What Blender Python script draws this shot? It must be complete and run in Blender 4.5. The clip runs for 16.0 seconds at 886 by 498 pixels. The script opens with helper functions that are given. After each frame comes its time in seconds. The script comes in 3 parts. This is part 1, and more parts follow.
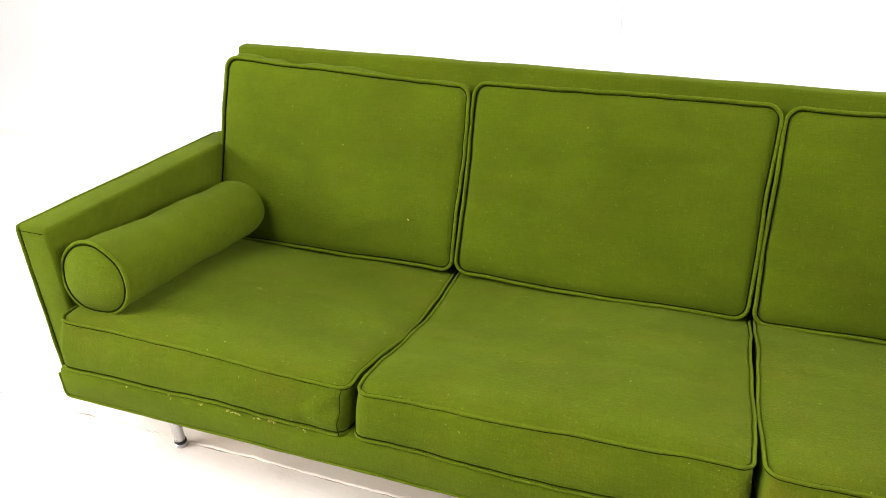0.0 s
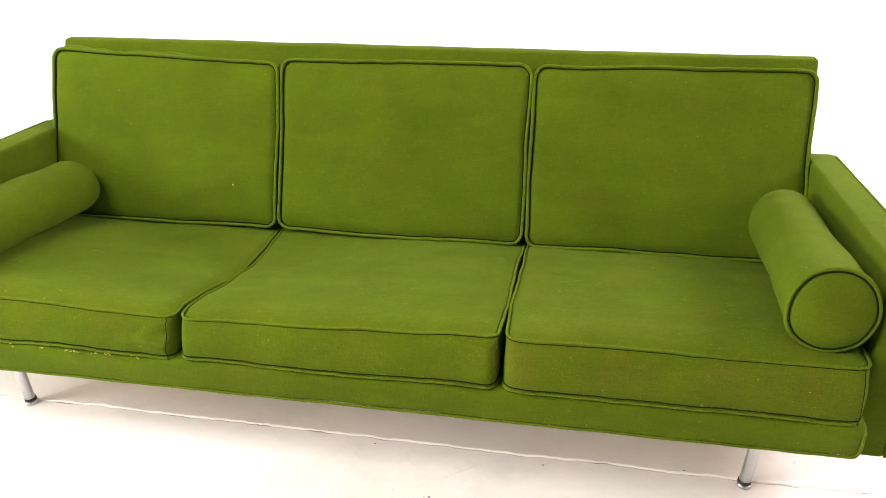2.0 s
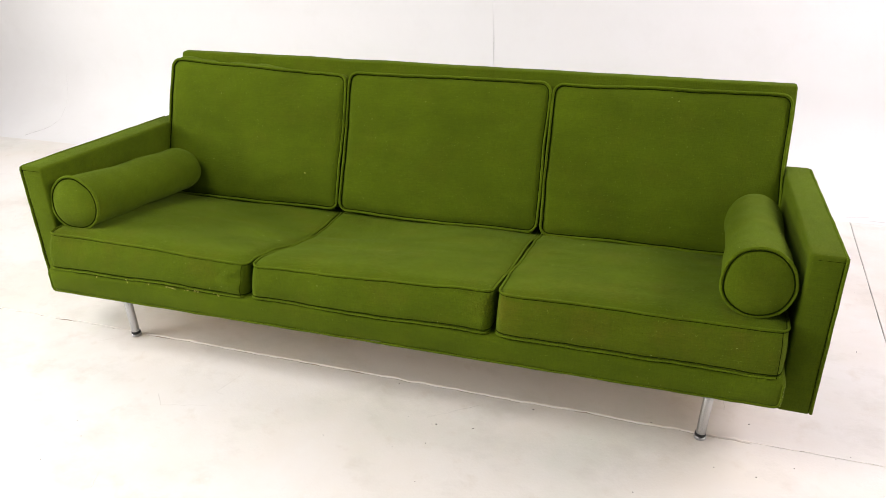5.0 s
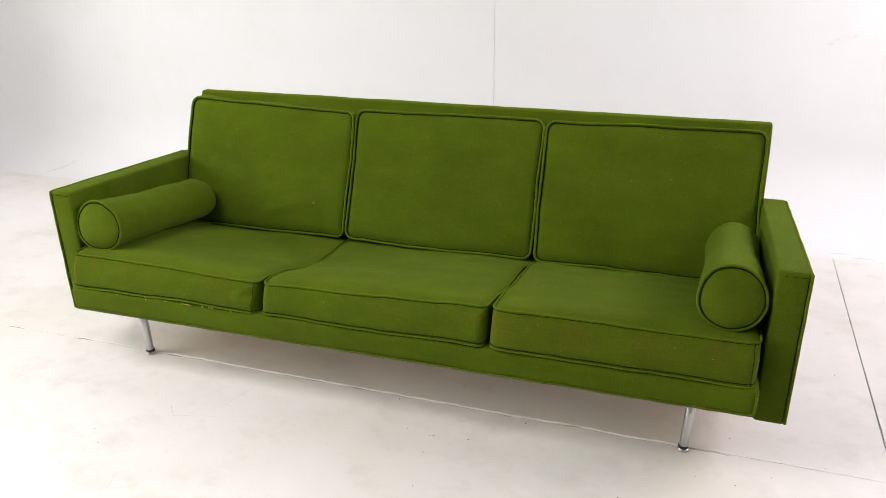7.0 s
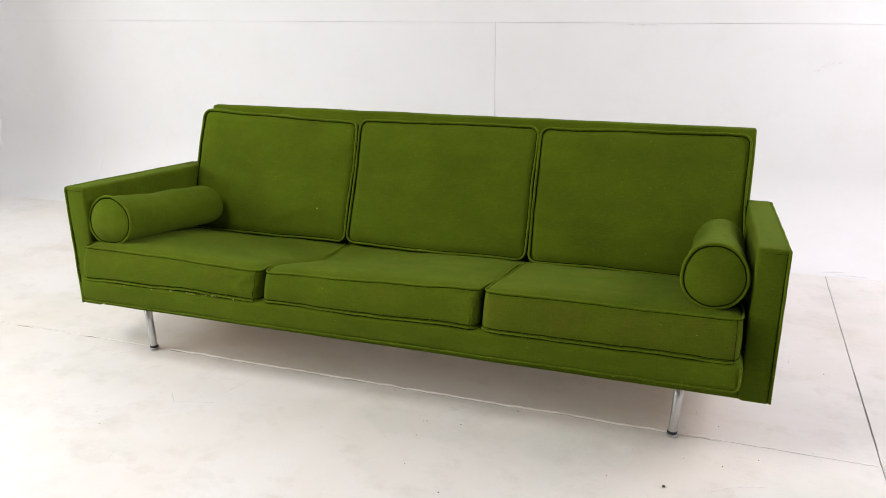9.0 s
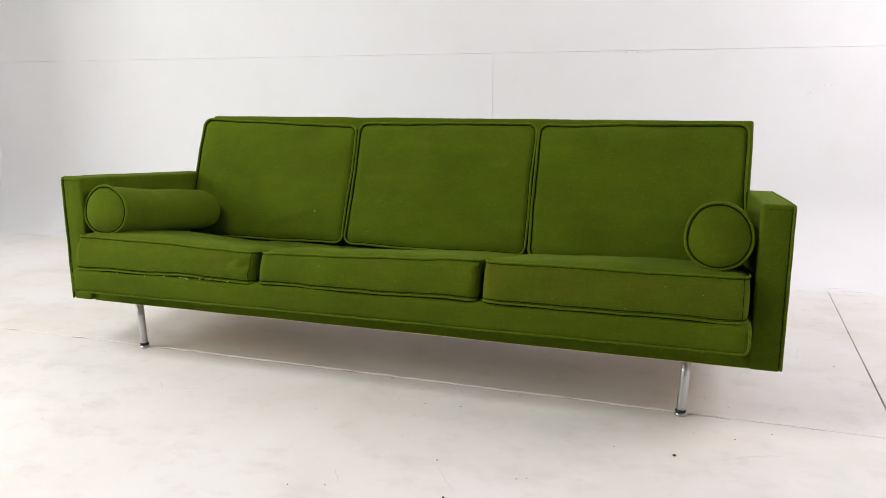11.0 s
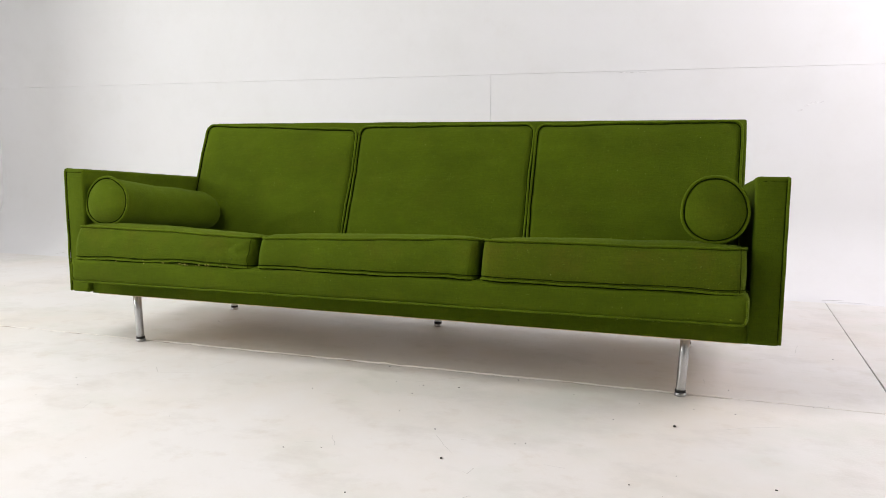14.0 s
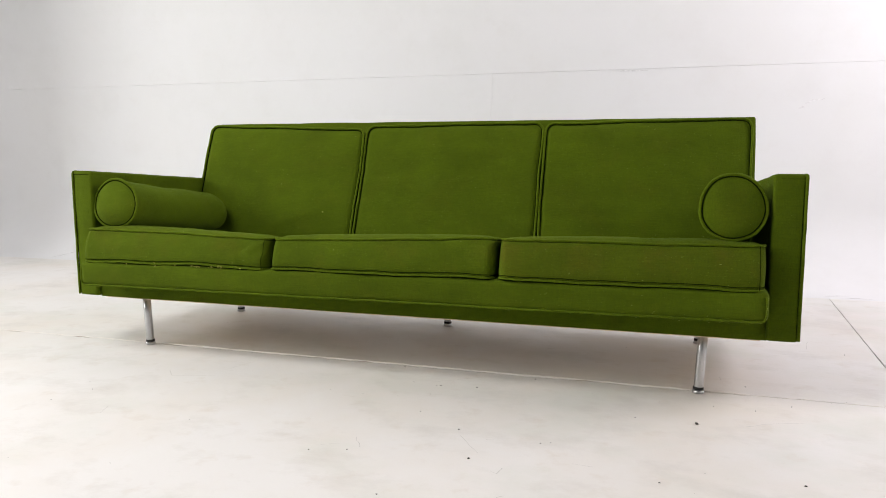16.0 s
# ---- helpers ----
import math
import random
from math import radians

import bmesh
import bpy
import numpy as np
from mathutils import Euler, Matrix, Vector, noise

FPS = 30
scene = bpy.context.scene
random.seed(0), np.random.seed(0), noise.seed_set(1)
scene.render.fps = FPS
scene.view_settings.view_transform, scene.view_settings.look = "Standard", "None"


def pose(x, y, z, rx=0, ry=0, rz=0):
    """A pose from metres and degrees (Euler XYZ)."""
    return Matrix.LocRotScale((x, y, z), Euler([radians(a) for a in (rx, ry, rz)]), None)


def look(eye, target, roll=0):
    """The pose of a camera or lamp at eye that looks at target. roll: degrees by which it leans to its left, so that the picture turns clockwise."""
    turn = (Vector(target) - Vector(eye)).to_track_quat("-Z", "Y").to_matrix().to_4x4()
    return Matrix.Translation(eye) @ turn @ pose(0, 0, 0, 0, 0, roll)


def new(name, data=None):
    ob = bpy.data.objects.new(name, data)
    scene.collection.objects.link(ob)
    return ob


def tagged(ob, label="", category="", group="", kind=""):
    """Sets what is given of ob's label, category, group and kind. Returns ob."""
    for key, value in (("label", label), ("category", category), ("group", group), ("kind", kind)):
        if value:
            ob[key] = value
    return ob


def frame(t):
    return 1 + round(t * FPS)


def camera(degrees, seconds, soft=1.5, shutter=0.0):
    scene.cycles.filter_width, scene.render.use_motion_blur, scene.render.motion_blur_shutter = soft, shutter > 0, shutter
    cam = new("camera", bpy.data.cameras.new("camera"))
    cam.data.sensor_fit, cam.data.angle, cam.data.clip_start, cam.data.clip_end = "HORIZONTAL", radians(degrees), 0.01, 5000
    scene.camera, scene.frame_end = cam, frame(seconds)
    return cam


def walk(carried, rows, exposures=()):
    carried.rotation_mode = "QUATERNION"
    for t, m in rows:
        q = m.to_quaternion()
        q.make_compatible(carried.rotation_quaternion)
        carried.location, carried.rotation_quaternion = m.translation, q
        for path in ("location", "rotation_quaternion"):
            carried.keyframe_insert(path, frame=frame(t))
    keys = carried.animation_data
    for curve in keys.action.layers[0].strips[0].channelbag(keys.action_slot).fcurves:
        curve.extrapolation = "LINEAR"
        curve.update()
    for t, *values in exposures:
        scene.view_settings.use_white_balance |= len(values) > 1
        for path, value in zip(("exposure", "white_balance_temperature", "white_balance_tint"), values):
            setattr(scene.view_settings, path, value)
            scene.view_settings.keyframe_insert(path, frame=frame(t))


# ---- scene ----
cam = camera(60.3, 16.0, soft=0.9)
PATH = [
    (0, (0.196, -1.048, 1.285), (-0.416, 0.581, 0.298), -1.5),
    (0.5, (0.259, -1.091, 1.28), (-0.295, 0.565, 0.305), -1.4),
    (1, (0.32, -1.184, 1.276), (-0.152, 0.501, 0.307), -1.5),
    (1.5, (0.394, -1.266, 1.275), (0.01, 0.443, 0.309), -1.4),
    (2, (0.466, -1.313, 1.277), (0.135, 0.406, 0.311), -1.2),
    (2.5, (0.541, -1.352, 1.276), (0.238, 0.377, 0.317), -1.0),
    (3, (0.649, -1.429, 1.281), (0.295, 0.302, 0.344), -0.3),
    (3.5, (0.715, -1.515, 1.284), (0.251, 0.201, 0.369), -0.4),
    (4, (0.734, -1.589, 1.309), (0.213, 0.116, 0.403), -0.6),
    (4.5, (0.735, -1.638, 1.348), (0.188, 0.057, 0.438), -1.0),
    (7, (0.802, -1.839, 1.334), (0.216, -0.092, 0.557), -0.7),
    (7.5, (0.853, -1.878, 1.316), (0.256, -0.122, 0.568), -0.5),
    (8, (0.881, -1.916, 1.276), (0.273, -0.149, 0.563), -0.5),
    (8.5, (0.885, -1.94, 1.229), (0.265, -0.16, 0.559), -0.4),
    (9, (0.884, -1.972, 1.166), (0.261, -0.177, 0.542), -0.3),
    (11.5, (0.898, -2.035, 0.786), (0.263, -0.171, 0.434), -0.0),
    (12, (0.906, -2.051, 0.739), (0.268, -0.181, 0.428), 0.1),
    (12.5, (0.907, -2.054, 0.704), (0.265, -0.18, 0.424), 0.1),
    (13, (0.905, -2.052, 0.676), (0.262, -0.177, 0.414), 0.2),
    (13.5, (0.901, -2.068, 0.663), (0.263, -0.19, 0.404), 0.2),
    (14, (0.901, -2.071, 0.641), (0.269, -0.19, 0.389), 0.3),
    (14.5, (0.886, -2.078, 0.639), (0.265, -0.193, 0.386), 0.2),
    (15, (0.859, -2.088, 0.647), (0.25, -0.2, 0.391), 0.1),
    (15.5, (0.835, -2.09, 0.646), (0.233, -0.2, 0.389), 0.0),
    (16, (0.825, -2.091, 0.642), (0.223, -0.201, 0.388), -0.1),
]
EXPOSURES = [(0, 0.66, 6800, 14), (1.5, 0.76, 6800, 14), (3, 0.46, 6780, 14), (4.5, 0.12, 6700, 12.5), (7, -0.09, 6520, 10.5), (9, -0.19, 6480, 10), (12, -0.27, 6480, 10), (16, -0.28, 6480, 10)]
walk(cam, [(t, look(eye, target, roll)) for t, eye, target, roll in PATH], EXPOSURES)

# ---- light ----
world = bpy.data.worlds.new("sky")
scene.world = world
world.use_nodes = True
wn = world.node_tree.nodes
sky = wn.new("ShaderNodeTexSky")
sky.sky_type, sky.sun_disc = "NISHITA", False
sky.sun_elevation, sky.sun_rotation = radians(40), radians(250)
world.node_tree.links.new(sky.outputs[0], wn["Background"].inputs[0])
wn["Background"].inputs[1].default_value = 0.1


def window_light(name, eye, target, wide, high, power, colour):
    """Daylight that comes in through an opening."""
    lamp = bpy.data.lights.new(name, "AREA")
    lamp.shape, lamp.size, lamp.size_y, lamp.energy, lamp.color = "RECTANGLE", wide, high, power, colour
    ob = new(name, lamp)
    ob.matrix_world = look(eye, target)
    return ob


LEFT, RIGHT, BACK, REAR, TOP = -3.62, 3.1, 1.93, -4.6, 3.1
FAR, WING = -4.6, 0.28
ROOF_LIGHTS = ((-2.9, -0.8, -2.4, -0.8),)
SIDE_LIGHTS = ((-3.2, -0.9, 1.4, 2.95), (0.2, 1.75, 1.3, 2.95))
for name, (x0, x1, y0, y1), power, colour in zip(("daylight_front",), ROOF_LIGHTS, (122,), ((1.0, 0.97, 0.93),)):
    middle = ((x0 + x1) / 2, (y0 + y1) / 2)
    window_light(name, (*middle, TOP + 0.06), (*middle, 0), x1 - x0, y1 - y0, power, colour)
for name, x, (y0, y1, z0, z1), power, colour in zip(("window_left", "window_right"), (FAR - 0.06, RIGHT + 0.06), SIDE_LIGHTS, (250, 124), ((1.0, 0.99, 0.97), (1.0, 0.92, 0.97))):
    middle = ((y0 + y1) / 2, (z0 + z1) / 2)
    window_light(name, (x, *middle), (0, *middle), y1 - y0, z1 - z0, power, colour)


# ---- materials ----
class Mat:
    """A node material with a short way to add and link nodes."""

    def __init__(self, name):
        self.mat = bpy.data.materials.new(name)
        self.mat.use_nodes = True
        self.tree = self.mat.node_tree
        self.bsdf = self.tree.nodes["Principled BSDF"]
        self.coord = self.tree.nodes.new("ShaderNodeTexCoord").outputs["Object"]

    def node(self, kind, **values):
        n = self.tree.nodes.new(kind)
        for key, value in values.items():
            n.inputs[key].default_value = value
        return n

    def link(self, a, b):
        self.tree.links.new(a, b)

    def scaled(self, x, y, z):
        m = self.node("ShaderNodeMapping", Scale=(x, y, z))
        self.link(self.coord, m.inputs["Vector"])
        return m.outputs[0]

    def noise(self, scale, detail=3.0, rough=0.55, at=None):
        n = self.node("ShaderNodeTexNoise", Scale=scale, Detail=detail, Roughness=rough)
        self.link(at or self.coord, n.inputs["Vector"])
        return n.outputs["Fac"]

    def ramp(self, fac, *stops):
        n = self.tree.nodes.new("ShaderNodeValToRGB")
        while len(n.color_ramp.elements) < len(stops):
            n.color_ramp.elements.new(0.5)
        for e, (at, c) in zip(n.color_ramp.elements, stops):
            e.position, e.color = at, (*c, 1) if len(c) == 3 else c
        self.link(fac, n.inputs[0])
        return n.outputs[0]

    def grey(self, fac, a, b, low=0.0, high=1.0):
        return self.ramp(fac, (a, (low,) * 3), (b, (high,) * 3))

    def mix(self, fac, a, b, how="MIX"):
        n = self.tree.nodes.new("ShaderNodeMix")
        n.data_type, n.blend_type = "RGBA", how
        for value, slot in ((fac, 0), (a, 6), (b, 7)):
            if isinstance(value, (int, float)):
                n.inputs[slot].default_value = value
            elif isinstance(value, tuple):
                n.inputs[slot].default_value = (*value, 1)
            else:
                self.link(value, n.inputs[slot])
        return n.outputs[2]

    def math(self, how, a, b):
        n = self.tree.nodes.new("ShaderNodeMath")
        n.operation = how
        for value, slot in ((a, 0), (b, 1)):
            if isinstance(value, (int, float)):
                n.inputs[slot].default_value = value
            else:
                self.link(value, n.inputs[slot])
        return n.outputs[0]

    def bump(self, height, strength, distance):
        n = self.node("ShaderNodeBump", Strength=strength, Distance=distance)
        self.link(height, n.inputs["Height"])
        self.link(n.outputs[0], self.bsdf.inputs["Normal"])

    def done(self, **values):
        for key, value in values.items():
            slot = self.bsdf.inputs[key.replace("_", " ")]
            if isinstance(value, (int, float)):
                slot.default_value = value
            elif isinstance(value, tuple):
                slot.default_value = (*value, 1)
            else:
                self.link(value, slot)
        return self.mat


def wool(name, base, lint=0.5, nub=1.0, olive=0.3, depth=0.003):
    """Coarse green upholstery wool: weave, slubs, nubs, worn olive patches and lint."""
    m = Mat(name)
    colour = m.ramp(m.noise(5.0, 4.0, 0.6), (0.3, tuple(c * 0.86 for c in base)), (0.7, tuple(c * 1.14 for c in base)))
    worn = m.noise(9.0, 5.0, 0.65)
    colour = m.mix(m.grey(worn, 0.5, 0.75, 0, olive), colour, (base[0] * 1.35, base[1] * 0.98, base[2] * 1.8))
    pale = m.noise(14.0, 5.0, 0.65)
    colour = m.mix(m.grey(pale, 0.55, 0.8, 0, 0.3), colour, (base[0] * 1.5, base[1] * 1.4, base[2] * 3))
    brushed = m.noise(1.0, 4.0, 0.6, m.scaled(3.5, 12, 14))
    colour = m.mix(1.0, colour, m.grey(brushed, 0.3, 0.7, 0.86, 1.0), "MULTIPLY")
    slub = m.noise(1.0, 3.0, 0.6, m.scaled(26, 520, 520))
    warp = m.noise(1.0, 3.0, 0.6, m.scaled(520, 70, 70))
    grain = m.noise(560.0, 2.0, 0.7)
    nubs = m.noise(210.0, 2.5, 0.65)
    thread = m.math("ADD", m.math("ADD", slub, warp), m.math("ADD", grain, m.math("MULTIPLY", nubs, nub)))
    shade = m.node("ShaderNodeMapRange", **{"From Min": 1.1 + 0.3 * nub, "From Max": 1.9 + 0.7 * nub, "To Min": 0.85 - 0.12 * nub, "To Max": 1.15 + 0.14 * nub})
    m.link(thread, shade.inputs["Value"])
    colour = m.mix(1.0, colour, shade.outputs[0], "MULTIPLY")
    flecks = m.node("ShaderNodeTexVoronoi", Scale=80.0)
    m.link(m.scaled(1.0, 0.55, 0.8), flecks.inputs["Vector"])
    where = m.math("MULTIPLY", m.grey(flecks.outputs["Distance"], 0.05, 0.12, 1, 0), m.grey(flecks.outputs["Color"], 0.62, 0.66))
    where = m.math("MULTIPLY", where, m.grey(m.noise(4.0), 0.38, 0.6, 0.2, lint))
    colour = m.mix(where, colour, (0.26, 0.31, 0.07))
    height = m.math("ADD", m.math("MULTIPLY", thread, 0.35), m.math("ADD", m.math("MULTIPLY", nubs, nub), m.math("MULTIPLY", m.noise(60.0, 4.0), 0.5)))
    m.bump(height, 0.9, depth)
    return m.done(Base_Color=colour, Roughness=0.93, Specular_IOR_Level=0.06, Sheen_Weight=0.07, Sheen_Roughness=0.5, Sheen_Tint=(0.6, 0.9, 0.15))


def painted(name, base, rough, stain=0.5, relief=0.4):
    """White studio paint: rolled texture, faint stains, foot smears and a pinkish and greenish cast in patches."""
    m = Mat(name)
    tint = lambda r, g, b: (base[0] * r, base[1] * g, base[2] * b)
    colour = m.mix(m.grey(m.noise(1.6, 6.0, 0.62), 0.42, 0.70, 0, stain), base, tint(0.93, 0.885, 0.82))
    colour = m.mix(m.grey(m.noise(2.3, 5.0, 0.6, m.scaled(1.0, 1.3, 1.0)), 0.5, 0.75, 0, stain), colour, tint(0.85, 0.885, 0.825))
    colour = m.mix(m.grey(m.noise(1.0, 6.0, 0.65, m.scaled(4.0, 5.5, 4.0)), 0.52, 0.78, 0, stain), colour, tint(0.77, 0.755, 0.715))
    colour = m.mix(m.grey(m.noise(11.0, 6.0, 0.62), 0.58, 0.78, 0, stain * 0.7), colour, tint(0.80, 0.74, 0.66))
    m.bump(m.math("ADD", m.noise(140.0, 3.0), m.math("MULTIPLY", m.noise(4.0, 3.0), 2.0)), relief, 0.0012)
    roughness = m.grey(m.noise(3.0, 5.0), 0.3, 0.7, rough - 0.08, rough + 0.1)
    return m.done(Base_Color=colour, Roughness=roughness, Specular_IOR_Level=0.4)


def plain(name, colour, rough, metal=0.0, spread=0.15, scale=60.0, gloss=0.5):
    m = Mat(name)
    tone = m.ramp(m.noise(scale, 4.0), (0.3, tuple(c * (1 - spread) for c in colour)), (0.7, tuple(min(1, c * (1 + spread)) for c in colour)))
    r = m.grey(m.noise(scale * 1.7, 3.0), 0.3, 0.7, rough * 0.8, min(1, rough * 1.25))
    return m.done(Base_Color=tone, Roughness=r, Metallic=metal, Specular_IOR_Level=gloss)


GREEN = (0.0670, 0.1000, 0.0036)
WOOL = wool("green_wool", GREEN, 0.25, 0.35, 0.3, 0.0022)
WOOL_SEAT = wool("green_wool_seat", GREEN, 0.5, 0.6, 0.55, 0.0030)
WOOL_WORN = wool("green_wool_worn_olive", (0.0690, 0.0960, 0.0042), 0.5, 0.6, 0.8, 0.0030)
PIPE = wool("green_wool_piping", tuple(c * 1.22 for c in GREEN), 0.3)
# real seams, and the shade painted in beside the piping
SEAM_AND_SHADE = plain("dark_green_seam_and_shade", (0.010, 0.017, 0.001), 0.95, gloss=0.0)
FRAY = plain("yellow_fibre", (0.37, 0.36, 0.085), 0.95, gloss=0.1)
FUZZ = plain("mid_green_fibre", (0.125, 0.175, 0.018), 0.95, gloss=0.05)
FIBRE = plain("pale_green_fibre", (0.24, 0.29, 0.07), 0.95, gloss=0.1)
# unseen underside, made this pale to reflect light onto the floor below
UNDER = plain("beige_bounce_lining", (0.70, 0.56, 0.40), 0.95)
CHROME = plain("chromed_steel", (0.50, 0.50, 0.50), 0.30, 1.0, 0.03, 400.0)
RUBBER = plain("black_rubber", (0.012, 0.012, 0.012), 0.6)
FLOOR = painted("white_floor_paint", (0.715, 0.700, 0.680), 0.5, 0.8)
WALL = painted("white_wall_paint", (0.715, 0.72, 0.725), 0.75, 0.14, 0.25)
# grey only to weaken the light bounced off the unseen left wall
DIM = painted("grey_low_bounce_wall", (0.30, 0.30, 0.295), 0.8, 0.3)
# unseen rear wall and ceiling are kept dark so they bounce little fill
DARK = painted("dark_grey_low_bounce", (0.2, 0.2, 0.2), 0.8, 0.3)
CAULK = painted("white_joint_filler", (0.83, 0.80, 0.76), 0.7, 0.5)
GAP = plain("grey_joint_dirt", (0.34, 0.335, 0.325), 0.9)
SMUDGE = plain("pale_grey_wall_smudge", (0.665, 0.665, 0.67), 0.85)
FILLED = plain("grey_filled_crack", (0.58, 0.58, 0.575), 0.9)
DIRT = plain("dark_floor_grit", (0.05, 0.045, 0.04), 0.9)
CRACK = plain("brown_crack_dirt", (0.28, 0.22, 0.17), 0.9)
SCUFF = plain("grey_scuff", (0.575, 0.56, 0.53), 0.8)


# ---- mesh helpers ----
def wobble(p, size, amount, seed=0.0):
    """A smooth offset that depends on place alone."""
    q = Vector(p) / size + Vector((seed, seed * 1.7, seed * 0.3))
    return noise.noise_vector(q) * amount


def mesh_of(bm, name, material, smooth=True):
    me = bpy.data.meshes.new(name)
    bmesh.ops.recalc_face_normals(bm, faces=bm.faces)
    bm.to_mesh(me)
    bm.free()
    me.materials.append(material)
    if smooth:
        me.polygons.foreach_set("use_smooth", [True] * len(me.polygons))
    return me


def part(name, bm, material, parent, label="", smooth=True):
    ob = new(name, mesh_of(bm, name, material, smooth))
    ob.parent = parent
    if label:
        tagged(ob, label)
    return ob


def tube_into(bm, points, radius, closed=False, sides=8):
    """A round cord along points."""
    n = len(points)
    pts = [Vector(p) for p in points]
    rings = []
    side = None
    for i, p in enumerate(pts):
        a = pts[(i - 1) % n] if closed or i > 0 else p
        b = pts[(i + 1) % n] if closed or i < n - 1 else p
        t = (b - a).normalized()
        if side is None:
            side = t.orthogonal().normalized()
        side = (side - t * side.dot(t)).normalized()
        other = t.cross(side)
        r = radius(i / max(1, n - 1)) if callable(radius) else radius
        rings.append([bm.verts.new(p + r * (math.cos(k * math.tau / sides) * side + math.sin(k * math.tau / sides) * other)) for k in range(sides)])
    if closed:
        first, last = rings[0], rings[-1]
        shift = min(range(sides), key=lambda s: sum((first[(k + s) % sides].co - last[k].co).length for k in range(sides)))
    for i in range(n if closed else n - 1):
        a, b = rings[i], rings[(i + 1) % n]
        s = shift if closed and i == n - 1 else 0
        for k in range(sides):
            bm.faces.new((a[k], a[(k + 1) % sides], b[(k + 1 + s) % sides], b[(k + s) % sides]))
    if not closed:
        bm.faces.new(rings[0][::-1])
        bm.faces.new(rings[-1])
    return bm


def tube(points, radius, closed=False, sides=8):
    return tube_into(bmesh.new(), points, radius, closed, sides)


def rounded_rect(w, d, r, step=0.012):
    """A rounded rectangle about the origin, counter-clockwise, as (x, y)."""
    out = []
    for cx, cy, a0 in ((w / 2 - r, -d / 2 + r, -90), (w / 2 - r, d / 2 - r, 0), (-w / 2 + r, d / 2 - r, 90), (-w / 2 + r, -d / 2 + r, 180)):
        out += [(cx + r * math.cos(radians(a0 + k * 15)), cy + r * math.sin(radians(a0 + k * 15))) for k in range(7)]
    full = []
    for i, a in enumerate(out):
        b = out[(i + 1) % len(out)]
        n = max(1, round(math.dist(a, b) / step))
        full += [(a[0] + (b[0] - a[0]) * k / n, a[1] + (b[1] - a[1]) * k / n) for k in range(n)]
    return full


def pad(outline, lay, rings=18, rows=9, crown=0.03, bulge=0.008, half=(0.3, 0.3), ends=1.0, puffy=0.0075, dip=0.0045):
    """A boxed cushion: a crowned top with a groove beside its welt, a bulging side band and a bottom. lay(x, y, h, lift) gives the place of a
    point at the share h of the height, lifted by so much; ends: how much of the bulge the left and right sides have."""
    bm = bmesh.new()
    n = len(outline)
    inset = [0.0, 0.003, 0.006, 0.010, 0.016, 0.024] + [0.024 + 0.976 * (k / rings) ** 1.2 * half[0] for k in range(1, rings)]

    def face(h, c):
        loops = []
        for d in inset:
            if d >= half[0] * 0.97:
                break
            e, f, puff = min(d, 0.024), max(0, d - 0.024) / (half[0] - 0.024), min(1.0, d / 0.030)
            ring = []
            for x, y in outline:
                x, y = x * (1 - e / half[0]) * (1 - f), y * (1 - e / half[1]) * (1 - f)
                u, v = min(1, abs(x / half[0])), min(1, abs(y / half[1]))
                lift = c * ((1 - u**2.6) * (1 - v**4)) ** 0.7 + (puffy * math.sin(puff * math.pi / 2) - dip if c else 0)
                ring.append(bm.verts.new(lay(x, y, h, lift)))
            loops.append(ring)
        for a, b in zip(loops, loops[1:]):
            for i in range(n):
                j = (i + 1) % n
                bm.faces.new((a[i], a[j], b[j], b[i]))
        bm.faces.new(loops[-1])
        return loops[0]

    top, bottom = face(1.0, crown), face(0.0, 0.0)
    last = bottom
    for k in range(1, rows + 1):
        h = k / rows
        out = bulge * math.sin(math.pi * h) ** 0.6 - 0.002
        if k == rows:
            ring = top
        else:
            ring = []
            for i, (x, y) in enumerate(outline):
                (ax, ay), (bx, by) = outline[i - 1], outline[(i + 1) % n]
                d = math.hypot(bx - ax, by - ay) or 1
                ring.append(bm.verts.new(lay(x + ends * out * (by - ay) / d, y - out * (bx - ax) / d, h, 0)))
        for i in range(n):
            j = (i + 1) % n
            bm.faces.new((last[i], last[j], ring[j], ring[i]))
        last = ring
    return bm


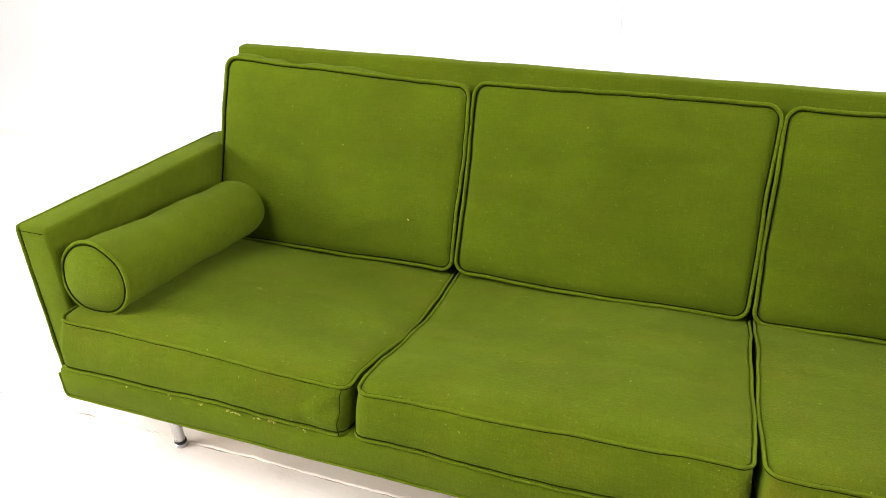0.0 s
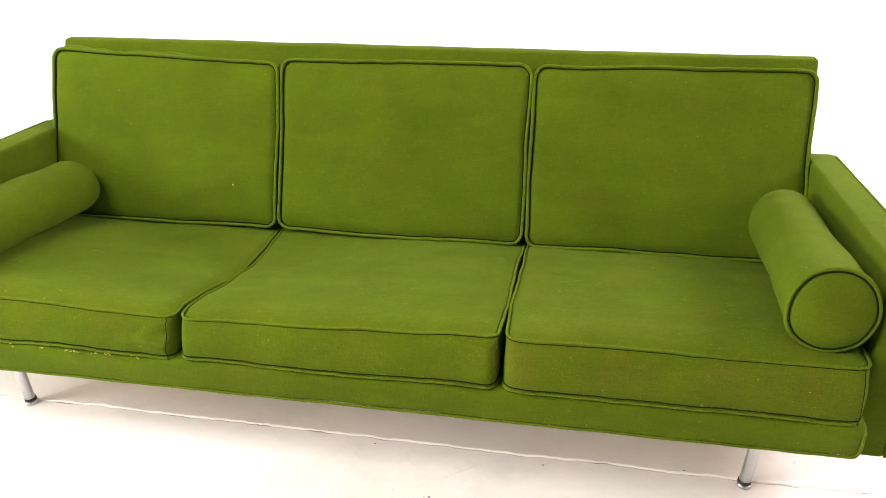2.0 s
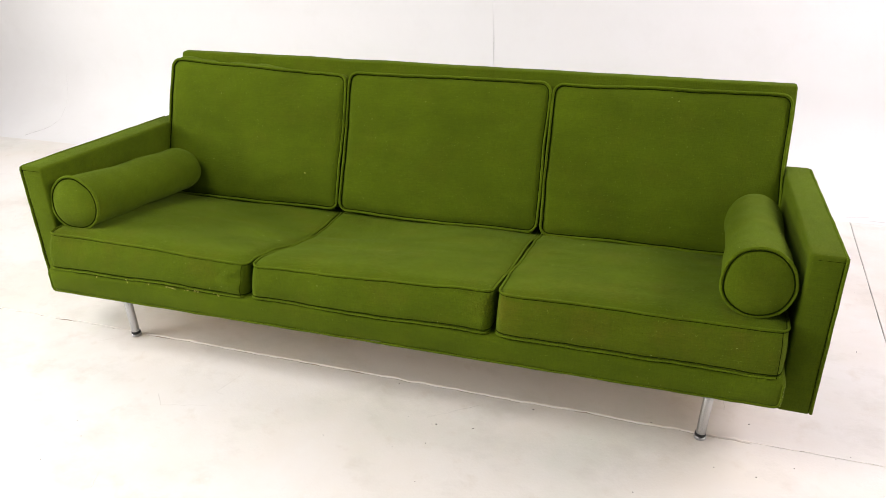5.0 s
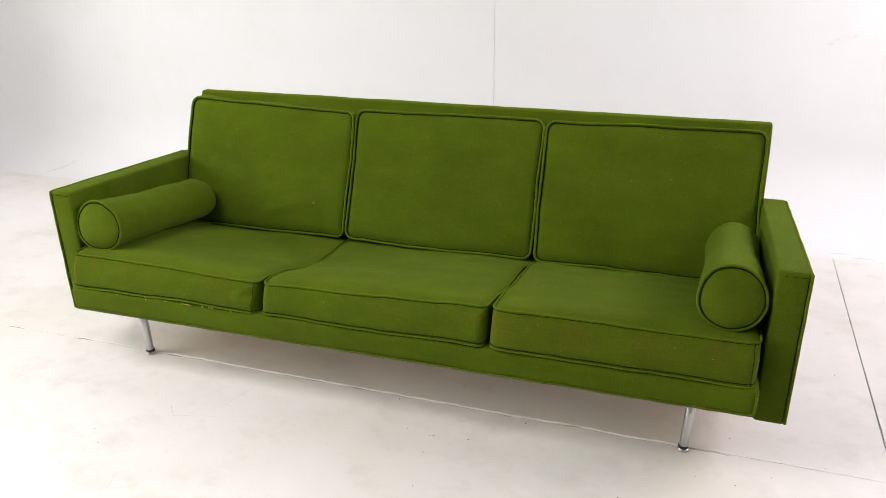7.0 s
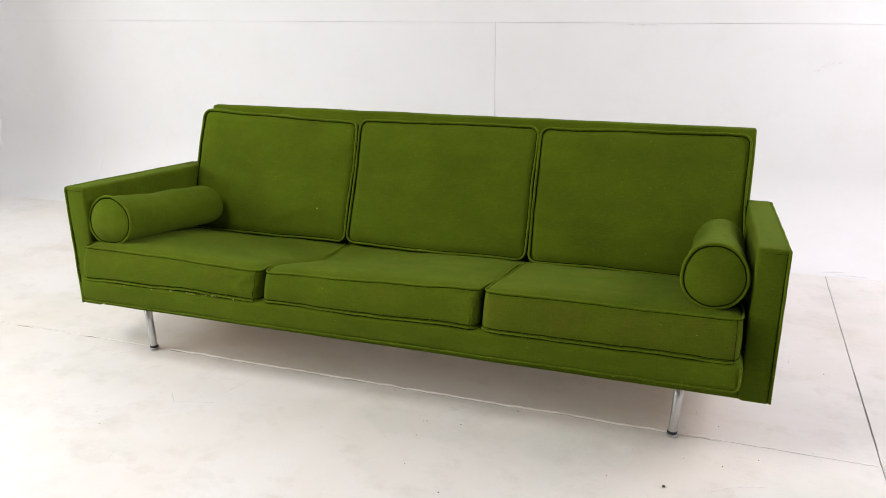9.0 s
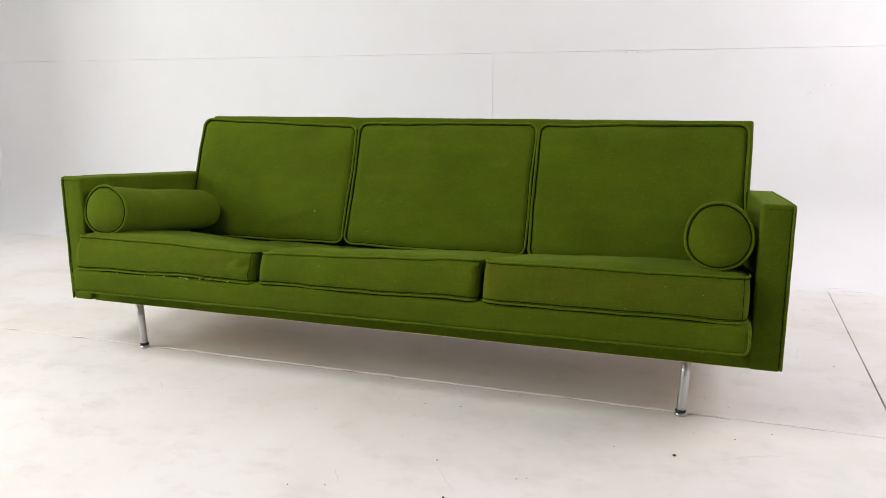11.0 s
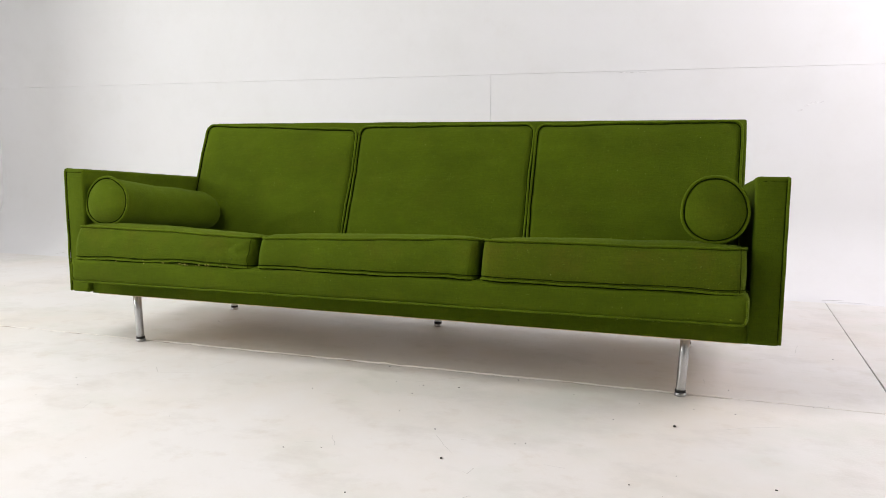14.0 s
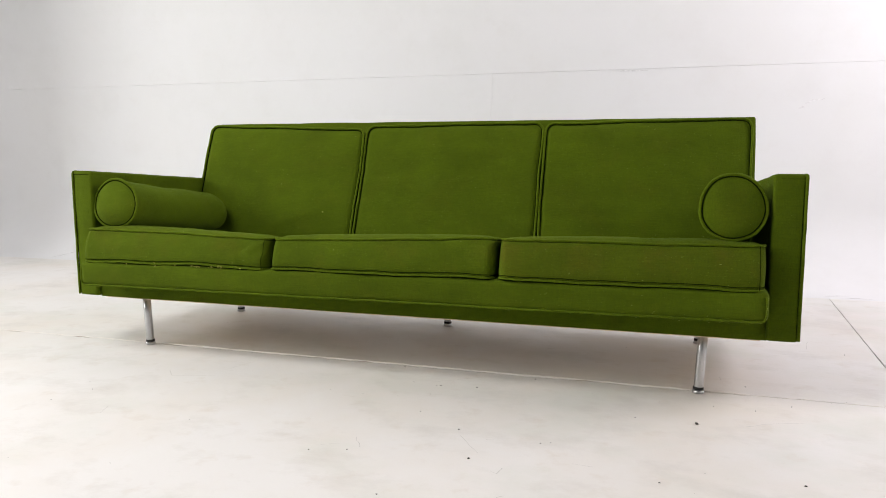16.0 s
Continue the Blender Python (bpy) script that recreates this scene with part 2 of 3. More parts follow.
def welt(outline, lay, thing, radius, groove=0.0008, proud=1.0):
    """Piping round the top and bottom edge of a boxed cushion, with dark cords that paint the shade of its stitched
    grooves.
    """
    n = len(outline)
    for h in (1.0, 0.0):
        cords = []
        for out, lift in ((0.0015 * proud, 0.0022 * proud), (-0.0046, 0.0006), (0.0012, -0.0054 + 0.0016 * (1 - proud))):
            cord = []
            for i, (x, y) in enumerate(outline):
                (ax, ay), (bx, by) = outline[i - 1], outline[(i + 1) % n]
                d = math.hypot(bx - ax, by - ay) or 1
                cord.append(lay(x + out * (by - ay) / d, y - out * (bx - ax) / d, h, lift if h else -lift))
            cords.append(cord)
        pipe = part("piping", tube(cords[0], radius, True), PIPE, thing)
        # near-black cords imitate the shadow on both sides of the top piping
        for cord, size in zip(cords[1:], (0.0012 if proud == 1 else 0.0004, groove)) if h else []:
            part("stitching", tube(cord, size, True, 6), SEAM_AND_SHADE, pipe, "dark cord that stands in for the shade in the stitched groove")
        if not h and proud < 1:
            # two more dark cords paint the shade below and above the bottom piping
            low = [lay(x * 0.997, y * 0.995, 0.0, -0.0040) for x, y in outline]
            part("stitching", tube(low, 0.0025, True, 6), SEAM_AND_SHADE, pipe, "dark cord that stands in for the shade in the stitched groove")
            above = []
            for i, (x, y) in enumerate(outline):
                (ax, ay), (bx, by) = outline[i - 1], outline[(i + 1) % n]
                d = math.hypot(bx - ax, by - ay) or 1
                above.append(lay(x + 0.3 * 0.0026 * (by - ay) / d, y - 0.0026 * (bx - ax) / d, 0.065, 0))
            part("stitching", tube(above, 0.0011, True, 6), SEAM_AND_SHADE, pipe, "dark cord that stands in for the shade in the stitched groove")


def slab(points, x0, x1, bevel=0.008, cuts=0.05, amount=0.0015, seed=1.0):
    """A polygon in y, z drawn out from x0 to x1, with rounded edges and a slightly uneven surface."""
    bm = bmesh.new()
    a = [bm.verts.new((x0, y, z)) for y, z in points]
    b = [bm.verts.new((x1, y, z)) for y, z in points]
    bm.faces.new(a)
    bm.faces.new(b[::-1])
    for i in range(len(a)):
        j = (i + 1) % len(a)
        bm.faces.new((a[i], b[i], b[j], a[j]))
    bmesh.ops.recalc_face_normals(bm, faces=bm.faces)
    bmesh.ops.bevel(bm, geom=bm.edges[:], offset=bevel, segments=3, profile=0.5, affect="EDGES")
    lo = [min(v.co[k] for v in bm.verts) for k in range(3)]
    hi = [max(v.co[k] for v in bm.verts) for k in range(3)]
    for k in range(3):
        n = int((hi[k] - lo[k]) / cuts)
        for i in range(1, n):
            at, way = [0, 0, 0], [0, 0, 0]
            at[k], way[k] = lo[k] + (hi[k] - lo[k]) * i / n, 1
            bmesh.ops.bisect_plane(bm, geom=bm.verts[:] + bm.edges[:] + bm.faces[:], plane_co=at, plane_no=way)
    for v in bm.verts:
        v.co += wobble(v.co, 0.12, amount, seed)
    return bm


def box(x0, x1, y0, y1, z0, z1, bevel=0.0):
    bm = bmesh.new()
    bmesh.ops.create_cube(bm, size=1)
    for v in bm.verts:
        v.co = ((x0 + x1) / 2 + v.co.x * (x1 - x0), (y0 + y1) / 2 + v.co.y * (y1 - y0), (z0 + z1) / 2 + v.co.z * (z1 - z0))
    if bevel:
        bmesh.ops.bevel(bm, geom=bm.edges[:], offset=bevel, segments=2, profile=0.5, affect="EDGES")
    return bm


def turned(profile, sides=24):
    """A body turned about z from (radius, height) pairs."""
    bm = bmesh.new()
    rings = [[bm.verts.new((r * math.cos(k * math.tau / sides), r * math.sin(k * math.tau / sides), z)) for k in range(sides)] for r, z in profile]
    for a, b in zip(rings, rings[1:]):
        for k in range(sides):
            bm.faces.new((a[k], a[(k + 1) % sides], b[(k + 1) % sides], b[k]))
    bm.faces.new(rings[0][::-1])
    bm.faces.new(rings[-1])
    return bm


def structure(name, bm, material, label, smooth=False):
    return tagged(new(name, mesh_of(bm, name, material, smooth)), label, name.split("_")[0], kind="structure")


# ---- room ----
SEAM_Y, CRACK_X, COVE_Y, JOINT_Z, BEND = 0.016, 1.42, 1.545, 1.05, 0.385
floor = structure("floor", box(FAR - 0.2, RIGHT + 0.2, REAR - 0.2, BACK + 0.3, -0.12, -0.003), GAP, "grey subfloor under white painted panels")


def floor_panel(corners, seed):
    """A painted floor sheet with a slightly worn, uneven edge."""
    bm = bmesh.new()
    top, low = [], []
    n = len(corners)
    for i in range(n):
        a, b = Vector(corners[i]), Vector(corners[(i + 1) % n])
        k = max(1, int((b - a).length / 0.06))
        for j in range(k):
            p = a.lerp(b, j / k)
            p = p + Vector((noise.noise((p.x * 9, p.y * 9, seed)), noise.noise((p.x * 9, p.y * 9, seed + 5)))) * 0.0021
            top.append(bm.verts.new((p.x, p.y, 0)))
            low.append(bm.verts.new((p.x, p.y, -0.0032)))
    bm.faces.new(top)
    for i in range(len(top)):
        j = (i + 1) % len(top)
        bm.faces.new((top[j], top[i], low[i], low[j]))
    part("floor_panel", bm, FLOOR, floor, "white painted floor sheet with faint scuffs", smooth=False)


g = 0.0013
floor_panel([(FAR, SEAM_Y + g), (CRACK_X - 0.018 - 2 * g, SEAM_Y + g), (CRACK_X + 0.018 - g, COVE_Y - 0.001), (FAR, COVE_Y - 0.001)], 1)
floor_panel([(CRACK_X - 0.018 + g, SEAM_Y + 0.001), (RIGHT, SEAM_Y + 0.001), (RIGHT, COVE_Y - 0.001), (CRACK_X + 0.018 + g, COVE_Y - 0.001)], 2)
floor_panel([(FAR, REAR), (CRACK_X - 0.075 - 2 * g, REAR), (CRACK_X - 0.018 - 2 * g, SEAM_Y - g), (FAR, SEAM_Y - g)], 3)
floor_panel([(CRACK_X - 0.075 + g, REAR), (RIGHT, REAR), (RIGHT, SEAM_Y - 0.001), (CRACK_X - 0.018 + g, SEAM_Y - 0.001)], 4)

# joint filler that has squeezed out of the long floor joint, with a hairline crack before it
bead = [(-1.75 + i * 0.008, SEAM_Y + 0.006 * noise.noise((i * 0.04, 0, 0)) + 0.004 * noise.noise((i * 0.17, 3, 0)) + 0.0022 * noise.noise((i * 0.5, 7, 0)), 0.0004) for i in range(393)]
part("joint_filler", tube(bead, lambda s: max(0.0010, 0.0036 + 0.0026 * noise.noise((s * 60, 1, 0)) + 0.0016 * noise.noise((s * 210, 4, 0)) + (0 if 0.29 < s < 0.88 else -0.0030)), sides=8), CAULK, floor, "irregular white bead of joint filler")
part("hairline_crack", tube([(x, y - 0.0052 + 0.001 * noise.noise((x * 14, 0, 2)), -0.0004) for x, y, z in bead[30:354]], lambda s: max(0.0001, 0.0006 + 0.0024 * noise.noise((s * 34, 5, 0))), sides=5), CRACK, floor, "thin brown crack beside the filler")

for a, b in ((0.90, 1.02), (1.035, 1.11), (1.13, 1.27), (1.30, 1.385), (1.42, 1.62), (1.66, 1.95)):
    strip = tube([(a + (b - a) * k / 8, SEAM_Y + 0.0008 * noise.noise((a * 9 + k, 0, 4)), -0.0009) for k in range(9)], lambda f: 0.0032 * math.sin(math.pi * (0.1 + 0.8 * f)) ** 0.5, sides=6)
    part("joint_filler", strip, FLOOR, floor, "painted-over filler in the floor joint")


def cove_profile(z_top, thick, steps=14):
    """The section of floor bend and wall in y, z."""
    inner = [(COVE_Y + (BACK - COVE_Y) * math.sin(k / steps * math.pi / 2), BEND - BEND * math.cos(k / steps * math.pi / 2)) for k in range(steps + 1)]
    inner.append((BACK, z_top))
    outer = [(y + thick * (0.2 + 0.8 * min(1, z / BEND)), z - thick * (1 - min(1, z / BEND))) for y, z in inner]
    return inner, outer


wall_back = structure("wall_back", box(FAR - 0.2, RIGHT + 0.2, BACK + 0.022, BACK + 0.2, -0.12, TOP), FILLED, "white painted studio wall with a coved foot")


def cove_panel(x0, x1, seed):
    inner, outer = cove_profile(JOINT_Z - 0.0004, 0.02)
    bm = bmesh.new()
    n = max(2, int((x1 - x0) / 0.2))
    grids = []
    for line in (inner, outer):
        grids.append([[bm.verts.new(Vector((x0 + (x1 - x0) * i / n, y, z)) + Vector((0, 0.0015 * noise.noise((i * 0.6, z * 4, seed)), 0))) for y, z in line] for i in range(n + 1)])
    for g_ in grids:
        for a, b in zip(g_, g_[1:]):
            for k in range(len(a) - 1):
                bm.faces.new((a[k], a[k + 1], b[k + 1], b[k]))
    again = lambda v: bm.verts.new(v.co)
    for i in range(n):
        for k in (0, -1):
            bm.faces.new([again(v) for v in (grids[0][i][k], grids[0][i + 1][k], grids[1][i + 1][k], grids[1][i][k])])
    for i in (0, n):
        for k in range(len(inner) - 1):
            bm.faces.new([again(v) for v in (grids[0][i][k], grids[0][i][k + 1], grids[1][i][k + 1], grids[1][i][k])])
    part("cove_panel", bm, WALL, wall_back, "white painted curved sheet that bends from floor to wall")


part("bend_crack", tube([(-2.862, 1.590, 0.003), (-2.842, 1.624, 0.0085), (-2.800, 1.662, 0.0185), (-2.763, 1.704, 0.0345), (-2.742, 1.755, 0.0615)], lambda s: 0.0004 + 0.0016 * math.sin(math.pi * min(1, s + 0.15)), sides=5), FILLED, wall_back, "fine curved crack")
part("bend_crack", tube([(-2.742, 1.755, 0.0615), (-2.745, 1.820, 0.115), (-2.758, 1.873, 0.1845), (-2.775, 1.915, 0.280)], 0.0004, sides=5), FILLED, wall_back, "fine curved crack")
for crack in (((1.427, 1.587, 0.0028), (1.475, 1.598, 0.0042), (1.525, 1.604, 0.0050)), ((1.478, 1.568, 0.0012), (1.545, 1.573, 0.0016), (1.616, 1.571, 0.0014))):
    part("bend_crack", tube(crack, lambda f: 0.0003 + 0.0013 * math.sin(math.pi * f), sides=5), FILLED, wall_back, "fine crack along the foot of the bend")
joints = [LEFT, -0.18, 2.26, RIGHT]
for i, (a, b) in enumerate(zip(joints, joints[1:])):
    cove_panel(a + 0.0005, b - 0.0005, i * 3.1)
part("wall_panel", box(LEFT, RIGHT, BACK, BACK + 0.02, JOINT_Z + 0.0004, TOP, 0.0006), WALL, wall_back, "white painted upper wall sheet", smooth=False)



def wall_mark(x, z, dx, dz, width, material, name, label):
    """A thin stroke on the back wall, from (x, z) on by (dx, dz), with a ragged width."""
    bm = bmesh.new()
    rows = []
    for k in range(13):
        f = k / 12
        w = width * math.sin(math.pi * (0.06 + 0.88 * f)) * (0.6 + 0.6 * abs(noise.noise((x * 30 + f * 9, z * 30, 1)))) / 2
        px, pz = x + dx * f, z + dz * f + 0.004 * noise.noise((f * 5, x * 20, z * 20)) * (dx != 0)
        rows.append([bm.verts.new((px + (w if not dx else 0), BACK - 0.0032, pz - (w if dx else 0))), bm.verts.new((px - (w if not dx else 0), BACK - 0.0032, pz + (w if dx else 0)))])
    for a, b in zip(rows, rows[1:]):
        bm.faces.new((a[0], b[0], b[1], a[1]))
    return part(name, bm, material, wall_back, label, smooth=False)


for x, z, dx, dz, width in ((1.318, 0.842, 0.034, 0.010, 0.014), (1.345, 0.862, 0.050, 0.022, 0.018), (1.39, 0.880, 0.040, 0.004, 0.010), (0.47, 1.044, 0.16, -0.004, 0.010)):
    wall_mark(x, z, dx, dz, width, SMUDGE, "wall_smudge", "faint grey smudge on the white wall")
wall_mark(-0.178, 0.545, 0.0, 0.075, 0.0042, FILLED, "open_joint", "short open stretch of the upright wall joint")


def side_wall(name, x0, x1, opening, material, label):
    """A wall along y with one window opening (y0, y1, z0, z1) through it."""
    y0, y1, z0, z1 = opening
    bm = bmesh.new()
    for spans in ((REAR - 0.2, y0, 0, TOP), (y1, BACK + 0.02, 0, TOP), (y0, y1, 0, z0), (y0, y1, z1, TOP)):
        b = box(x0, x1, *spans)
        me = bpy.data.meshes.new("tmp")
        b.to_mesh(me)
        b.free()
        bm.from_mesh(me)
        bpy.data.meshes.remove(me)
    return structure(name, bm, material, label)


side_wall("wall_left", FAR - 0.2, FAR, SIDE_LIGHTS[0], DIM, "unseen side wall with a window opening, grey to cut bounced light")
# added light blocker: its length sets the shadow on the backdrop's left end
structure("wall_wing", box(LEFT - 0.12, LEFT, WING, BACK + 0.02, 0, TOP), WALL, "short white wing wall, added mostly out of view to shade the backdrop's left corner")
side_wall("wall_right", RIGHT, RIGHT + 0.2, SIDE_LIGHTS[1], WALL, "white painted side wall with a window opening")
structure("wall_rear", box(FAR, RIGHT, REAR - 0.2, REAR, 0, TOP), DARK, "unseen wall behind, dark grey to cut fill light")
ceiling = box(FAR - 0.2, RIGHT + 0.2, REAR - 0.2, BACK + 0.2, TOP, TOP + 0.2)
for k, way in ((0, (1, 0, 0)), (1, (0, 1, 0))):
    for cut in sorted({v for r in ROOF_LIGHTS for v in r[2 * k : 2 * k + 2]}):
        bmesh.ops.bisect_plane(ceiling, geom=ceiling.verts[:] + ceiling.edges[:] + ceiling.faces[:], plane_co=[cut * a for a in way], plane_no=way)
inside = lambda c: any(x0 < c.x < x1 and y0 < c.y < y1 for x0, x1, y0, y1 in ROOF_LIGHTS)
bmesh.ops.delete(ceiling, geom=[f for f in ceiling.faces if abs(f.normal.z) > 0.5 and inside(f.calc_center_median())], context="FACES")
structure("ceiling", ceiling, DARK, "unseen ceiling with roof light openings, dark grey to cut fill light")

# ---- sofa ----
sofa = tagged(new("sofa"), "green wool three-seat sofa on chrome legs on a white floor", "sofa")
ARM_IN, ARM_OUT = 1.030, 1.106
ARM = [(-0.055, 0.166), (-0.055, 0.582), (0.645, 0.532), (0.645, 0.130)]
ARM_LIFT = {-1: -0.001, 1: 0.0045}
for side in (-1, 1):
    bm = slab(ARM, ARM_IN, ARM_OUT, 0.009, 0.05, 0.0016, 2.0 + side)
    for v in bm.verts:
        v.co.x *= side
        v.co.z += ARM_LIFT[side] * max(0, v.co.z - 0.3) / 0.28
    arm = part("armrest", bm, WOOL, sofa, "flat green wool armrest with piped outer edge")
    edge = [(-0.0545, 0.170), (-0.0555, 0.30), (-0.0555, 0.45), (-0.055, 0.570), (-0.0525, 0.5775), (-0.045, 0.5815), (0.10, 0.5722), (0.30, 0.5577), (0.50, 0.5434), (0.641, 0.5334)]
    fine = []
    for a, b in zip(edge, edge[1:]):
        k = max(1, int(math.dist(a, b) / 0.02))
        fine += [(a[0] + (b[0] - a[0]) * j / k, a[1] + (b[1] - a[1]) * j / k) for j in range(k)]
    cord = [Vector((side * (ARM_OUT - (0.001 if y < -0.045 else 0.0028)), y, z - (0 if y < -0.045 else 0.0026) + ARM_LIFT[side] * max(0, z - 0.3) / 0.28)) + wobble((side, y, z), 0.05, 0.0010, 7) for y, z in fine]
    pipe = part("piping", tube(cord, 0.0036), PIPE, arm)
    inner = [(-0.0552, 0.176), (-0.0555, 0.30), (-0.0555, 0.45), (-0.0552, 0.568)]
    # dark cord as painted shade inside the front piping
    part("stitching", tube([(side * (ARM_OUT - 0.0068), y, z) for y, z in inner], 0.0006, sides=6), SEAM_AND_SHADE, pipe, "dark cord that stands in for the shade in the stitched groove")
    part("seam", tube([(side * (ARM_IN + 0.008 + 0.066 * k / 12), -0.0552 + 0.001 * noise.noise((k * 0.7, side, 0)), 0.5695 + ARM_LIFT[side]) for k in range(13)], 0.0007, sides=6), SEAM_AND_SHADE, arm, "dark stitched seam")

# the raked back board
LEAN_BACK = 0.375
def back_board():
    z0, z1 = 0.15, 0.757
    pts = [(0.712 - LEAN_BACK * (0.755 - z0), z0), (0.712, z1 - 0.002), (0.748, z1 - 0.002), (0.752 - LEAN_BACK * 0.22, 0.535), (0.66, z0)]
    return slab(pts, -1.046, 1.040, 0.007, 0.07, 0.002, 5.0)


back = part("backrest", back_board(), WOOL, sofa, "raked green wool back board")

# seat deck, with the front rail that stands proud of the arms
deck = slab([(-0.036, 0.1625), (-0.036, 0.30), (0.63, 0.215), (0.63, 0.135)], -ARM_IN - 0.004, ARM_IN + 0.004, 0.002, 0.08, 0.001, 9.0)
part("seat_base", deck, WOOL, sofa, "green wool base strip below the front rail")
part("underside", slab([(-0.028, 0.1585), (-0.028, 0.175), (0.62, 0.140), (0.62, 0.132)], -1.02, 1.02, 0.002, 0.2, 0.0, 0), UNDER, sofa, "unseen beige lining under the sofa, kept pale to bounce light onto the floor")
rail = slab([(-0.136, 0.221), (-0.136, 0.300), (-0.05, 0.298), (-0.05, 0.221)], -1.027, 1.027, 0.017, 0.04, 0.0022, 3.0)
for v in rail.verts:
    v.co.z += 0.005 * v.co.x
front = part("front_rail", rail, WOOL, sofa, "green wool front rail with frayed piping")
rail_edge = [(-1.0215, 0.2330 + 0.052 * (1 - k / 5)) for k in range(5)] + [(-1.0200, 0.2330), (-1.0170, 0.2265)] + [(-1.010 + 2.020 * i / 110, 0.2240) for i in range(111)] + [(1.0170, 0.2265), (1.0200, 0.2330)] + [(1.0215, 0.2330 + 0.052 * k / 5) for k in range(1, 6)]
rail_pipe = part("piping", tube([Vector((x, -0.1325, z + 0.005 * x)) + wobble((i * 0.04, 2, 0), 0.1, 0.0012) for i, (x, z) in enumerate(rail_edge)], 0.0032), PIPE, front)
# dark cord paints the shadow line under the rail piping
part("stitching", tube([Vector((x, -0.1290, z - 0.0024 + 0.005 * x)) + wobble((i * 0.04, 2, 0), 0.1, 0.0012) for i, (x, z) in enumerate(rail_edge)], 0.0019, sides=6), SEAM_AND_SHADE, rail_pipe, "dark cord that stands in for the shade in the stitched groove")

# legs
LEG_TOP = {0.0: 0.172, 0.557: 0.148}


def leg(x, y, splay=0.0):
    """A tube leg on a glide; its top leans outwards by splay per metre of height."""
    pipe = turned([(0.0124, 0.015), (0.0126, 0.020), (0.0129, 0.10), (0.0133, LEG_TOP[y])])
    for v in pipe.verts:
        v.co.x += splay * v.co.z
    bmesh.ops.translate(pipe, verts=pipe.verts, vec=(x, y, 0))
    ob = part("leg", pipe, CHROME, sofa, "chromed steel tube leg")
    ring = turned([(0.0115, 0.009), (0.0142, 0.0100), (0.0142, 0.0155), (0.0128, 0.0175)])
    bmesh.ops.translate(ring, verts=ring.verts, vec=(x, y, 0))
    part("rubber_ring", ring, RUBBER, ob, "black rubber ring")
    glide = turned([(0.0135, 0.0), (0.0158, 0.0012), (0.0163, 0.004), (0.0154, 0.0075), (0.0125, 0.0095)])
    bmesh.ops.translate(glide, verts=glide.verts, vec=(x, y, 0))
    part("glide", glide, CHROME, ob, "chromed foot glide")


for x, y in ((-0.875, 0.0), (0.875, 0.0), (-0.878, 0.557), (0.0, 0.557), (0.882, 0.557)):
    leg(x, y, 0.045 * (x > 0) - 0.045 * (x < 0) if y == 0 else 0.0)

# ---- loose seat cushions ----
EDGE_Y = (-0.12, -0.05, 0.03, 0.14, 0.25, 0.36, 0.46, 0.62)
EDGES = {
    -1.022: (0.396, 0.392, 0.384, 0.366, 0.350, 0.324, 0.298, 0.281),
    -0.345: (0.386, 0.382, 0.364, 0.328, 0.300, 0.290, 0.291, 0.281),
    0.345: (0.410, 0.402, 0.386, 0.362, 0.345, 0.327, 0.299, 0.281),
    1.022: (0.412, 0.406, 0.396, 0.378, 0.362, 0.337, 0.301, 0.281),
}


def edge_height(x, y):
    return float(np.interp(y, EDGE_Y, EDGES[x]))


def seat_cushion(x0, x1, seed, label, crease=0.0, corner=False, worn=False):
    """A boxed seat cushion whose top follows the sag of its neighbours."""
    wide, y0, y1 = x1 - x0 - 0.012, -0.100, 0.600
    mid, deep = (x0 + x1) / 2, y1 - y0
    outline = rounded_rect(wide, deep, 0.024)

    def lay(x, y, h, lift):
        yy = y + (y0 + y1) / 2
        s = min(1, max(0, x / wide + 0.5))
        s = s * s * (3 - 2 * s)
        top = edge_height(x0, yy) * (1 - s) + edge_height(x1, yy) * s
        low = 0.305 - 0.12 * (yy + 0.12) + 0.006 * (mid + x) + 0.005 * noise.noise((x * 5, seed, 0))
        forward = -0.031 * (1 - h) * max(0, 1 - (yy - y0) / 0.2)
        if lift > 0.003:
            lift = 0.003 + (lift - 0.003) * min(1, max(0, (0.47 - yy) / 0.28))
        p = Vector((mid + x, yy + forward, low + (top - low) * h + lift))
        p += wobble(p, 0.16, 0.005, seed) + wobble(p, 0.045, 0.0016, seed + 4)
        near = max(0, 1 - math.hypot((wide / 2 - 0.05 - x) / 0.11, (yy - y0) / 0.12))
        p += wobble(p, 0.032, crease * near * math.sin(math.pi * h), seed + 9)
        return p

    thing = new("seat_cushion")
    tagged(thing, label, "cushion", "seat cushions of the sofa")
    part("cover", pad(outline, lay, 18, 9, 0.014, 0.011, (wide / 2, deep / 2), 0.3, 0.0080, 0.0022), WOOL_SEAT, thing)
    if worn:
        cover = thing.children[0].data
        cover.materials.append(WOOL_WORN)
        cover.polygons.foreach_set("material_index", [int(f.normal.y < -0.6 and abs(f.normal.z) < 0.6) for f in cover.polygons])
    welt(outline, lay, thing, 0.0031, 0.0008, 0.3)
    for x in (wide / 2 - 0.013,) if corner else ():
        part("seam", tube([lay(x, -deep / 2 - 0.0015 - 0.009 * math.sin(math.pi * k / 8) ** 0.7, k / 8, 0) for k in range(9)], 0.0008, sides=6), SEAM_AND_SHADE, thing, "stitched corner seam")
    return thing


seat_cushion(-1.022, -0.345, 1.0, "green wool seat cushion with frayed yellow lower edge and creased corner", 0.016, corner=True)
